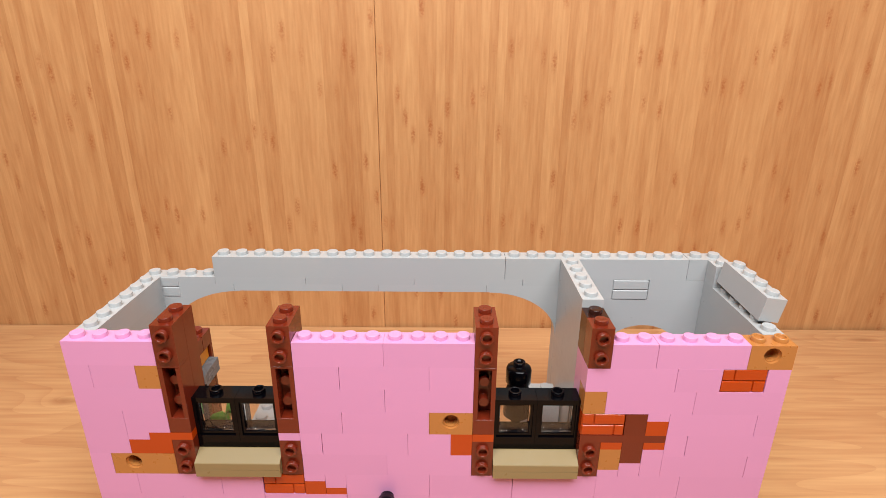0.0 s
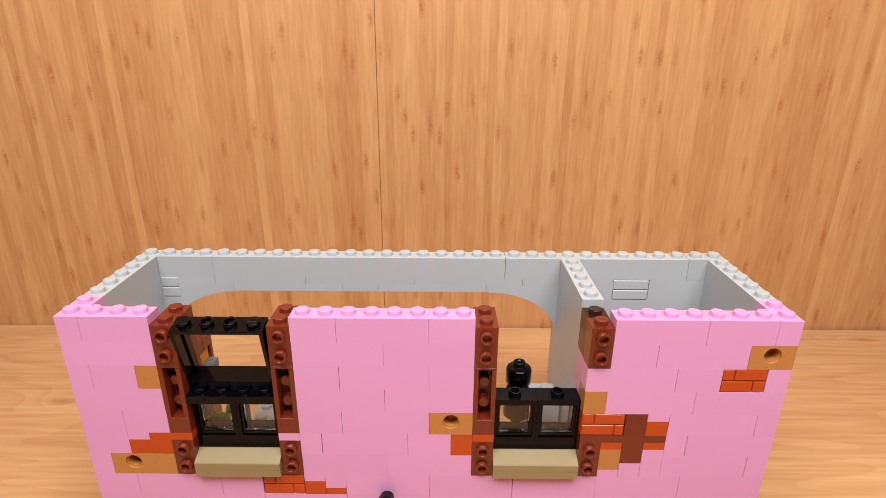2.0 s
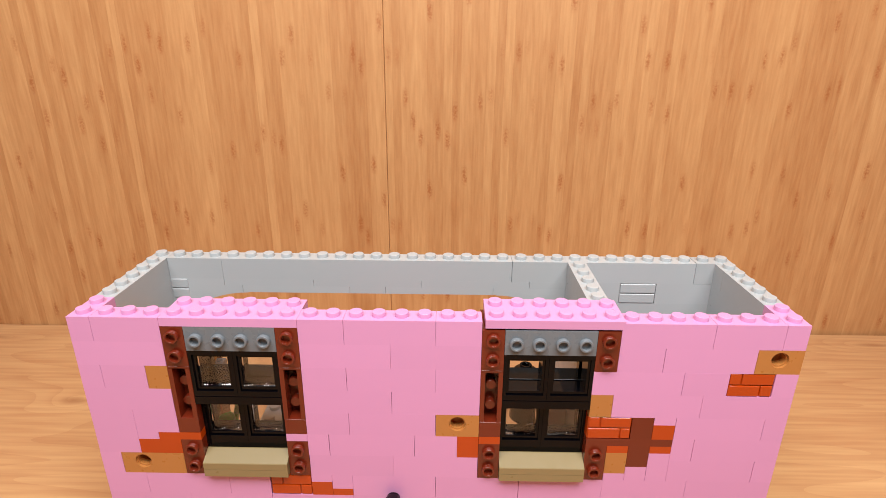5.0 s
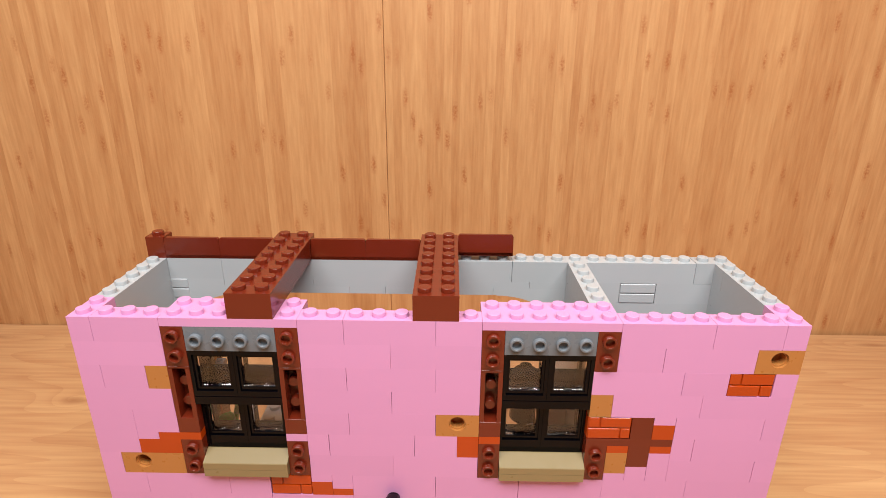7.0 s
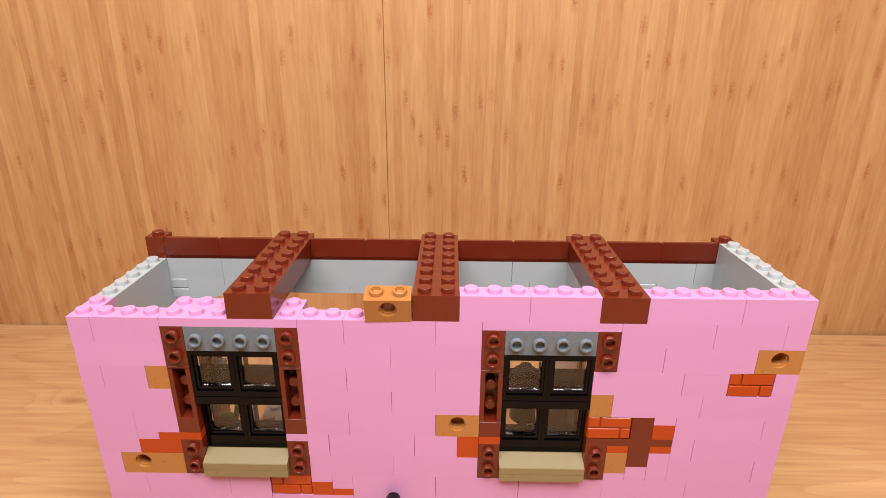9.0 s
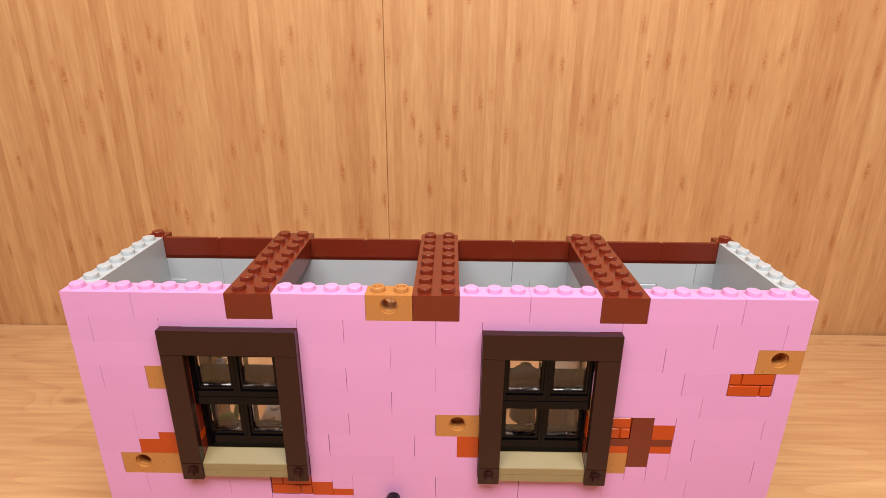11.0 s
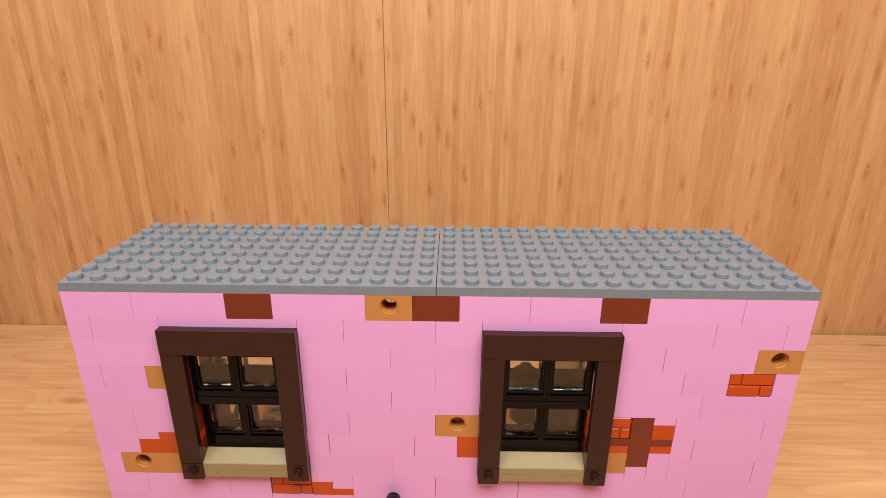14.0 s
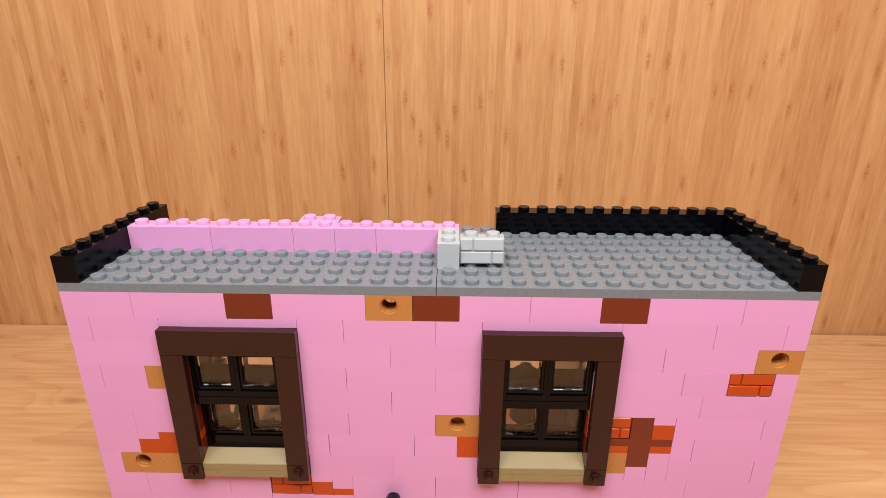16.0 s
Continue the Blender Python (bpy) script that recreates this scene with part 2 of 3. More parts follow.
def brick_mesh(w, d, h, mat, kind="plain"):
    """A toy brick w by d studs and h plates high; the origin is the middle of its underside."""
    key = (w, d, h, mat.name, kind)
    if key in MESHES:
        return MESHES[key]
    bm = bmesh.new()
    hx, hy, hz = w * S / 2 - C, d * S / 2 - C, h * P
    box(bm, -hx, -hy, 0, hx, hy, hz)
    upright = [e for e in bm.edges if abs(e.verts[0].co.z - e.verts[1].co.z) > hz / 2]
    bmesh.ops.bevel(bm, geom=upright, offset=0.00005, segments=1, affect="EDGES", profile=0.5)
    if kind != "solid":
        # open underside
        under = [f for f in bm.faces if f.normal.z < -0.99 and f.calc_area() > 1e-6]
        bmesh.ops.inset_region(bm, faces=under, thickness=0.0011, depth=0)
        bmesh.ops.translate(bm, verts=list({v for f in under for v in f.verts}), vec=(0, 0, hz - 0.0012 if h > 1 else 0.0018))
        if w > 1 or d > 1:
            # tubes between the stud places
            for a in range(max(1, w - 1)):
                for c in range(max(1, d - 1)):
                    px = -hx - C + (a + 1) * S if w > 1 else 0
                    py = -hy - C + (c + 1) * S if d > 1 else 0
                    r = 0.0032 if (w > 1 and d > 1) else 0.0015
                    if w * d < 40:
                        lathe(bm, Matrix.Translation((px, py, 0)), [(r * 0.7, hz - 0.0014), (r * 0.7, 0.0001), (r, 0.0001), (r, hz - 0.0014)], 12)
    n = 16 if w * d > 40 else 22
    if kind not in ("tile",):
        for a in range(w):
            for c in range(d):
                stud(bm, Matrix.Translation((-w * S / 2 + (a + 0.5) * S, -d * S / 2 + (c + 0.5) * S, hz)), kind in ("hole", "open"), n)
    front = lambda x, z: Matrix.Translation((x, -hy, z)) @ Matrix.Rotation(math.pi / 2, 4, "X")
    if kind == "side":
        # hollow studs on the front face
        for a in range(w):
            stud(bm, front(-w * S / 2 + (a + 0.5) * S, hz / 2 - 0.0003), True, 22, 0.005)
    if kind == "side2":
        for k in (0.27, 0.76):
            stud(bm, front(0, hz * k), True, 22, 0.003)
    me = mesh_of("brick", bm, mat)
    MESHES[key] = me
    return me


def hole_brick_mesh(w, h, mat, hole_at, deep):
    """A brick with a round pin hole through its front face, cut as a real opening with a countersunk rim."""
    key = (w, h, mat.name, hole_at, deep)
    if key in MESHES:
        return MESHES[key]
    bm = bmesh.new()
    hx, hy, hz = w * S / 2 - C, S / 2 - C, h * P - C
    cx, cz, r, n = -w * S / 2 + hole_at * S, 0.0056, 0.0025, 24

    def ring(y, rad):
        return [bm.verts.new((cx + rad * math.cos(2 * math.pi * k / n), y, cz + rad * math.sin(2 * math.pi * k / n))) for k in range(n)]

    def square(y):
        out = []
        for k in range(n):
            a = 2 * math.pi * k / n
            dx, dz = math.cos(a), math.sin(a)
            t = min((hx - cx) / dx if dx > 1e-6 else 9, (-hx - cx) / dx if dx < -1e-6 else 9, (hz - cz) / dz if dz > 1e-6 else 9, -cz / dz if dz < -1e-6 else 9)
            px, pz = cx + dx * t, cz + dz * t
            out.append(bm.verts.new((px, y, pz)))
        # pull the nearest points into the corners
        for qx in (-hx, hx):
            for qz in (0, hz):
                v = min(out, key=lambda p: (p.co.x - qx) ** 2 + (p.co.z - qz) ** 2)
                v.co.x, v.co.z = qx, qz
        return out

    rows = [square(hy), square(-hy), ring(-hy, r + 0.0006), ring(-hy + 0.0009, r + 0.0006), ring(-hy + 0.0009, r)]
    rows += [ring(hy, r)] if deep else [ring(-hy + 0.0042, r)]
    for a, c in zip(rows, rows[1:]):
        for k in range(n):
            j = (k + 1) % n
            bm.faces.new((a[k], a[j], c[j], c[k]))
    if deep:
        for k in range(n):
            j = (k + 1) % n
            bm.faces.new((rows[-1][k], rows[-1][j], rows[0][j], rows[0][k]))
    else:
        bm.faces.new(rows[-1])
        bm.faces.new(rows[0])
    for a in range(w):
        stud(bm, Matrix.Translation((-w * S / 2 + (a + 0.5) * S, 0, hz)), True)
    me = mesh_of("brick", bm, mat)
    MESHES[key] = me
    return me


def masonry_mesh(w, d, h, mat, joints):
    """A brick whose front is moulded as small stone courses; joints: cross joint of each course, from the top, 0 to 1."""
    key = ("masonry", w, d, h, mat.name, joints)
    if key in MESHES:
        return MESHES[key]
    bm = bmesh.new()
    hx, hy, hz = w * S / 2 - C, d * S / 2 - C, h * P - C
    box(bm, -hx, -hy + 0.0006, 0, hx, hy, hz, 0.0001)
    n = len(joints)
    ch = hz / n
    for k, j in enumerate(joints):
        z1, z0 = hz - k * ch, hz - (k + 1) * ch
        cuts = [-hx] + ([-hx + j * 2 * hx] if 0 < j < 1 else []) + [hx]
        for a, c in zip(cuts, cuts[1:]):
            box(bm, a + 0.0002, -hy, z0 + 0.0002, c - 0.0002, -hy + 0.0012, z1 - 0.0002, 0.0004, 3)
    for a in range(w):
        for c in range(d):
            stud(bm, Matrix.Translation((-w * S / 2 + (a + 0.5) * S, -d * S / 2 + (c + 0.5) * S, hz)))
    me = mesh_of("brick", bm, mat)
    MESHES[key] = me
    return me


def panel_mesh(w):
    """A thin upright panel on a plate foot, with rounded top corners."""
    key = ("panel", w)
    if key in MESHES:
        return MESHES[key]
    bm = bmesh.new()
    hx, hy, hz = w * S / 2 - C, S / 2 - C, 3 * P - C
    box(bm, -hx, -hy, 0, hx, hy, P * 0.5, 0.0001)
    out, r = [], 0.0011
    for cx, sgn in ((hx - r, 1), (-hx + r, -1)):
        angs = [k * math.pi / 10 for k in range(6)]
        for a in (angs if sgn > 0 else reversed(angs)):
            out.append((cx + sgn * r * math.cos(a), hz - r + r * math.sin(a)))
    out = [(hx, 0.0002)] + out + [(-hx, 0.0002)]
    fr = [bm.verts.new((x, -hy, z)) for x, z in out]
    bk = [bm.verts.new((x, -hy + 0.0017, z)) for x, z in out]
    bm.faces.new(fr)
    bm.faces.new(list(reversed(bk)))
    for k in range(len(out)):
        j = (k + 1) % len(out)
        bm.faces.new((fr[k], bk[k], bk[j], fr[j]))
    me = mesh_of("panel", bm, BROWN)
    MESHES[key] = me
    return me


def frame_mesh(w, h, bar, mat, hollow=True, foot=0.0):
    """A window frame w studs wide and h plates high, one stud deep, open through the middle, studs on top."""
    key = ("frame", w, h, mat.name)
    if key in MESHES:
        return MESHES[key]
    bm = bmesh.new()
    hx, hy, hz = w * S / 2 - C, S / 2 - C, h * P - C
    b = bar
    e = 0.00012
    box(bm, -hx, -hy, 0, -hx + b, hy, hz, e)
    box(bm, hx - b, -hy, 0, hx, hy, hz, e)
    box(bm, -hx + b, -hy, 0, hx - b, hy, max(b, foot), e)
    box(bm, -hx + b, -hy, hz - b, hx - b, hy, hz, e)
    # rebate for the pane
    q = 0.0007
    box(bm, -hx + b, 0.0008, b, -hx + b + q, hy, hz - b)
    box(bm, hx - b - q, 0.0008, b, hx - b, hy, hz - b)
    for a in range(w):
        stud(bm, Matrix.Translation((-w * S / 2 + (a + 0.5) * S, 0, hz)), hollow and a in (1, 2))
    me = mesh_of("window_frame", bm, mat)
    MESHES[key] = me
    return me


def sash_mesh():
    """A small window: an outer rim, and a rebated inner frame that stands back from it, deeper at the foot."""
    if "sash" not in MESHES:
        bm = bmesh.new()
        hx, hy, hz = S - C, S / 2 - C, 6 * P - C
        f, rim, side, foot, head = -hy + 0.0007, 0.0012, 0.0022, 0.0038, 0.0028
        outer, lip, hole = (-hx, 0, hx, hz), (-hx + rim, 0.0024, hx - rim, hz - 0.0018), (-hx + side, foot, hx - side, hz - head)
        loops = []
        for (x0, z0, x1, z1), y in ((outer, -hy), (lip, -hy), (lip, f), (hole, f), (hole, hy), (outer, hy)):
            loops.append([bm.verts.new((x, y, z)) for x, z in ((x0, z0), (x1, z0), (x1, z1), (x0, z1))])
        for p, q in zip(loops, loops[1:] + loops[:1]):
            for k in range(4):
                bm.faces.new((p[k], p[(k + 1) % 4], q[(k + 1) % 4], q[k]))
        stud(bm, Matrix.Translation((0, 0, hz)), True)
        MESHES["sash"] = mesh_of("window_frame", bm, BLACK)
    return MESHES["sash"]


PANE_SEAT = Matrix.Translation((0, -0.0016, 0.0039))


def pane_mesh():
    if "pane" not in MESHES:
        bm = bmesh.new()
        hx, hz = S - C - 0.0023, 6 * P - C - 0.0068
        box(bm, -hx, -0.0005, 0, hx, 0.0005, hz, 0.0002)
        for x0, x1 in ((-hx, -0.0012), (0.0012, hx)):
            box(bm, x0, -0.0012, 0.0001, x1, -0.0004, 0.0005, 0.00015)
        MESHES["pane"] = mesh_of("pane", bm, CLEAR)
    return MESHES["pane"]


def part(name, me, parent, m, label=""):
    ob = new(name, me)
    ob.parent = parent
    ob.matrix_basis = m
    return tagged(ob, label) if label else ob


def at(i0, i1, y0, y1, dz):
    """The pose of a piece whose underside lies at dz plates from the wall top, by its stud span."""
    return Matrix.Translation(((sx(i0) + sx(i1)) / 2, (y0 + y1) / 2 * S, zz(dz)))


# ---------------------------------------------------------------- setting
def slab(name, x0, y0, z0, x1, y1, z1, mat, label, bevel=0.0):
    bm = bmesh.new()
    box(bm, x0, y0, z0, x1, y1, z1, bevel, 2)
    return tagged(new(name, mesh_of(name, bm, mat)), label, kind="structure")


SEAM = -0.039
slab("table_top", -0.9, -0.9, -0.03, 0.9, WALL_Y - 0.0008, 0.0, OAK, "light oak table top with wavy lengthwise grain")
slab("wall_panel_1", -0.9, WALL_Y, -0.03, SEAM, WALL_Y + 0.018, CEIL, BAMBOO, "upright laminated bamboo wall panel behind the table", 0.0006)
slab("wall_panel_2", SEAM + 0.0001, WALL_Y + 0.0016, -0.03, 0.9, WALL_Y + 0.018, CEIL, BAMBOO, "upright laminated bamboo wall panel behind the table", 0.0001)
slab("wall_backing", -0.9, WALL_Y + 0.02, -0.03, 0.9, WALL_Y + 0.03, CEIL, PAINT, "plain wall behind the bamboo panels")
# added side walls out of view, pale so they bounce light onto the model
slab("wall_west", -0.93, -0.93, -0.03, -0.9, WALL_Y + 0.03, CEIL, SIDEPAINT, "unseen added side wall of room, kept pale to bounce light")
slab("wall_east", 0.9, -0.93, -0.03, 0.93, WALL_Y + 0.03, CEIL, SIDEPAINT, "unseen added side wall of room, kept pale to bounce light")
# added out of view; its dark colour stands for an unlit room in reflections
slab("wall_south", -0.9, -0.93, -0.03, 0.9, -0.9, CEIL, DIMROOM, "unseen added wall behind the viewer, darkened like a dim room")
slab("ceiling", -0.93, -0.93, CEIL, 0.93, WALL_Y + 0.03, CEIL + 0.03, PAINT, "plain off-white painted ceiling over the table")

# ---------------------------------------------------------------- the toy house as it stands at the start
house = tagged(new("toy_house"), "unfinished pink toy brick house with patches of bare brickwork", "toy house")
house.empty_display_size = 0.02


DICE = random.Random(11)


def course(dz, spans, y0=0, mat=PINK):
    """One course of plain bricks: stud spans, three plates high."""
    for a, c in spans:
        slack = Matrix.Translation((DICE.uniform(-C, C), DICE.uniform(-0.2 * C, 0.2 * C), 0))
        part("brick", brick_mesh(c - a, 1, 3, mat), house, slack @ at(a, c, y0, y0 + 1, dz))


def piece(a, c, dz0, dz1, mat, kind="plain", y0=0, y1=1):
    part("brick" if dz1 - dz0 > 1 else "plate", brick_mesh(c - a, y1 - y0, dz1 - dz0, mat, kind), house, at(a, c, y0, y1, dz0))


# front wall, from the top down
course(-6, [(0, 4), (10, 14), (14, 18), (24, 26), (26, 30)])
course(-9, [(0, 1), (1, 3), (10, 12), (12, 16), (16, 18), (23, 27), (27, 29), (31, 32)])
course(-12, [(0, 4), (10, 14), (14, 18), (24, 28), (28, 32)])
course(-15, [(0, 2), (2, 4), (10, 12), (12, 16), (27, 31), (31, 32)])
course(-18, [(0, 2), (10, 11), (11, 15), (15, 17), (27, 28), (28, 32)])
course(-21, [(0, 1), (10, 14), (14, 18), (27, 31), (31, 32)])
piece(26, 27, -21, -18, PINK)
course(-24, [(0, 2), (2, 6), (6, 8), (12, 16), (16, 20), (20, 24), (24, 28), (28, 32)])
for k, dz in enumerate((-27, -30, -33, -36)):
    o = 2 if k % 2 else 0
    course(dz, ([(0, o)] if o else []) + [(a, min(a + 4, 32)) for a in range(o, 32, 4)])
for a, c, z0, z1 in ((26, 27, -13, -12), (26, 27, -18, -17), (2, 3, -16, -15), (9, 10, -16, -15), (11, 12, -22, -21), (10, 11, -22, -21), (11, 12, -23, -22), (25, 26, -21, -19)):
    if z1 > z0:
        piece(a, c, z0, z1, PINK)
# bare brickwork patches
piece(3, 4, -9, -6, NOUGAT)
piece(3, 5, -16, -15, ORANGE)
piece(2, 4, -18, -16, ORANGE)
part("brick", hole_brick_mesh(3, 3, NOUGAT, 1.0, False), house, at(1, 4, 0, 1, -21))
part("brick", hole_brick_mesh(2, 3, NOUGAT, 1.0, False), house, at(16, 18, 0, 1, -15))
part("brick", hole_brick_mesh(2, 3, NOUGAT, 1.0, False), house, at(30, 32, 0, 1, -6))
piece(17, 18, -18, -15, ORANGE)
piece(18, 19, -16, -15, ORANGE)
part("brick", masonry_mesh(2, 1, 3, ORANGE, (0.28, 0.76)), house, at(23, 25, 0, 1, -15))
part("brick", masonry_mesh(2, 1, 3, ORANGE, (0.27, 0.72)), house, at(29, 31, 0, 1, -9))
part("brick", masonry_mesh(2, 1, 3, ORANGE, (0.3, 0.72)), house, at(8, 10, 0, 1, -24))
piece(10, 11, -24, -22, ORANGE)
piece(11, 12, -24, -23, ORANGE)
piece(23, 24, -12, -9, NOUGAT)
piece(25, 26, -15, -12, BROWN)
piece(26, 27, -15, -13, ORANGE)
piece(23, 27, -16, -15, BROWN)
piece(25, 26, -19, -16, BROWN)
piece(26, 27, -17, -16, ORANGE)
piece(24, 25, -17, -16, ORANGE)
piece(24, 25, -20, -17, NOUGAT)
piece(24, 25, -21, -20, PINK)
# window jambs
for a in (4, 9, 18, 23):
    part("brick", brick_mesh(1, 1, 5, BROWN, "side2"), house, at(a, a + 1, 0, 1, -6))
    part("brick", brick_mesh(1, 1, 5, DBROWN if a == 23 else BROWN), house, at(a, a + 1, 1, 2, -6))
    part("brick", brick_mesh(1, 1, 5, BROWN, "side2"), house, at(a, a + 1, 0, 1, -21))
    part("brick", brick_mesh(1, 1, 5, BROWN), house, at(a, a + 1, 1, 2, -21))
piece(23, 24, -15, -6, PINK, "plain", 1, 2)


def socket_mesh():
    """Tall jamb block with a deep slot in its face, two small pegs inside."""
    bm = bmesh.new()
    hx, hz = S / 2 - C, 9 * P - C
    s0, s1, wall = 0.0066, hz - 0.0010, 0.0016
    box(bm, -hx, -hx, 0, hx, hx, s0, 0.00012)
    box(bm, -hx, -hx, s1, hx, hx, hz, 0.00012)
    box(bm, -hx, -hx, s0, -hx + wall, hx, s1)
    box(bm, hx - wall, -hx, s0, hx, hx, s1)
    box(bm, -hx + wall, hx - 0.002, s0, hx - wall, hx, s1)
    for k in (0.27, 0.68):
        lathe(bm, Matrix.Translation((0, hx - 0.001, s0 + (s1 - s0) * k)) @ Matrix.Rotation(math.pi / 2, 4, "X"), [(0.0019, 0), (0.0019, 0.0040), (0.0018, 0.0041), (0, 0.0041)], 16)
    return mesh_of("jamb", bm, BROWN)


SOCKET = socket_mesh()
for a in (4, 9, 18):
    part("jamb", SOCKET, house, at(a, a + 1, 0, 1, -15))
    piece(a, a + 1, -15, -6, BROWN, "plain", 1, 2)
piece(4, 5, -16, -15, BROWN, "plain", 1, 2)
piece(9, 10, -16, -15, PINK, "plain", 1, 2)
piece(18, 19, -16, -15, BROWN, "plain", 1, 2)
piece(23, 24, -16, -15, PINK, "plain", 1, 2)


def prism(bm, profile, x0, x1):
    """A solid of one cross section (y, z) from x0 to x1."""
    a = [bm.verts.new((x0, y, z)) for y, z in profile]
    b = [bm.verts.new((x1, y, z)) for y, z in profile]
    bm.faces.new(a)
    bm.faces.new(list(reversed(b)))
    n = len(profile)
    for k in range(n):
        bm.faces.new((a[k], b[k], b[(k + 1) % n], a[(k + 1) % n]))


def sill_mesh():
    """Sloping sill in two layers with a fine joint between them."""
    bm = bmesh.new()
    hx, f, k = 2 * S - C, -0.8 * S, 0.55 * S
    prism(bm, [(f, 0), (f, P - 0.00012), (k, P - 0.00012), (k, 0)], -hx, hx)
    prism(bm, [(f, P), (f, 1.85 * P), (f + 0.0002, 1.93 * P), (-0.1 * S, 2.75 * P), (k, 2.75 * P), (k, P)], -hx, hx)
    return mesh_of("window_sill", bm, TAN)


SILL = sill_mesh()
for a in (5, 19):
    part("window_sill", SILL, house, at(a, a + 4, 0, 1, -20.7))
    part("plate", brick_mesh(4, 1, 1, BLACK, "tile"), house, at(a, a + 4, 0.45, 1.45, -18))
    for o in (0, 2):
        fr = part("window_frame", sash_mesh(), house, at(a + o, a + o + 2, 0.45, 1.45, -17))
        part("pane", pane_mesh(), fr, PANE_SEAT, "clear plastic window pane")

# grey back wall with the broad arch
course(-3, [(4, 20), (20, 23), (23, 30)], 7, GREY)
part("brick", brick_mesh(2, 1, 3, GREY), house, at(30, 32, 7, 8, -3 + 0.05))
for a, c in ((0, 4), (4, 9), (9, 15), (15, 21), (21, 24)):
    piece(a, c, -4, -3, GREY, "plain", 7, 8)
for a, c in ((0, 5), (5, 11), (11, 13), (13, 19), (19, 24)):
    piece(a, c, -5, -4, GREY, "plain", 7, 8)
part("brick", masonry_mesh(2, 1, 3, GREY, (0, 0)), house, at(26, 28, 7, 8, -6) @ Matrix.Translation((0, -0.0003, 0)))


def arch_mesh(w, h, rx, rz, mirror):
    """Wall end w studs by h plates whose inner top corner is rounded."""
    bm = bmesh.new()
    pts = [(0, 0), (0, h * P), (w * S + rx, h * P)]
    for k in range(13):
        t = math.pi / 2 * k / 12
        pts.append((w * S + rx - rx * math.sin(t), h * P - 0.0002 - rz + rz * math.cos(t)))
    pts.append((w * S, 0))
    g = -1 if mirror else 1
    f = [bm.verts.new((g * x, -S / 2 + C, z)) for x, z in pts]
    b = [bm.verts.new((g * x, S / 2 - C, z)) for x, z in pts]
    bm.faces.new(f)
    bm.faces.new(list(reversed(b)))
    for k in range(len(pts)):
        j = (k + 1) % len(pts)
        bm.faces.new((f[k], b[k], b[j], f[j]))
    return mesh_of("arch", bm, GREY)


part("arch", arch_mesh(1.3, 31, 4.0 * S, 6.5 * P, False), house, Matrix.Translation((sx(0), 7.5 * S, 0)))
part("arch", arch_mesh(1.0, 31, 3.8 * S, 6.5 * P, True), house, Matrix.Translation((sx(24), 7.5 * S, 0)))
part("brick", masonry_mesh(1, 1, 3, GREY, (0, 0)), house, at(1, 2, 7, 8, -6) @ Matrix.Translation((0, -0.0003, 0)))


def small_arch_mesh():
    """Back wall of the side room: eight studs wide with a round-headed opening."""
    bm = bmesh.new()
    w, h, r = 8 * S, 30 * P, 2.0 * S
    base, cz = 2 * P, 26 * P - 2 * S * 0.72
    pts = [(-w / 2, 0), (-w / 2, h), (0, h)]
    for k in range(13):
        t = math.pi / 2 * k / 12
        pts.append((-r * math.sin(t), cz + r * 0.72 * math.cos(t)))
    pts += [(-r, base), (0, base), (0, 0)]
    for g in (-1, 1):
        f = [bm.verts.new((g * x, -S / 2 + C, z)) for x, z in pts]
        b = [bm.verts.new((g * x, S / 2 - C, z)) for x, z in pts]
        bm.faces.new(f)
        bm.faces.new(list(reversed(b)))
        for k in range(len(pts)):
            j = (k + 1) % len(pts)
            bm.faces.new((f[k], b[k], b[j], f[j]))
    return mesh_of("arch", bm, GREY)


course(-6, [(24, 26), (28, 32)], 7, GREY)
part("arch", small_arch_mesh(), house, Matrix.Translation((sx(28), 7.5 * S, 0)))

# side walls and the partition
for k in range(1, 12):
    dz = -3 * k - 3
    n = 2 if k % 2 else 1
    for a, mat in ((0, PINK), (31, PINK)):
        if n == 2:
            piece(a, a + 1, dz, dz + 3, GREY if k == 1 else mat, "plain", 1, 2)
        piece(a, a + 1, dz, dz + 3, GREY, "plain", n, 7)
piece(31, 32, -3, 0, GREY, "plain", 6, 7)
for k in range(12):
    dz = -3 * k - 3
    if k % 2:
        piece(23, 24, dz, dz + 3, GREY, "plain", 2, 5)
        piece(23, 24, dz, dz + 3, GREY, "plain", 5, 7)
    else:
        piece(23, 24, dz, dz + 3, GREY, "plain", 2, 7)
part("floor_plate", brick_mesh(30, 6, 1, DGREY, "solid"), house, at(1, 31, 1, 7, -36))


# knob on the front wall
def knob_mesh():
    bm = bmesh.new()
    lathe(bm, Matrix.Rotation(math.pi / 2, 4, "X"), [(0.0026, 0), (0.0026, 0.002), (0.0034, 0.0022), (0.0034, 0.0058), (0.003, 0.0063), (0, 0.0063)], 24)
    return mesh_of("knob", bm, BLACK)


part("knob", knob_mesh(), house, Matrix.Translation((sx(13.95), 0, zz(-24.2))), "round black knob")

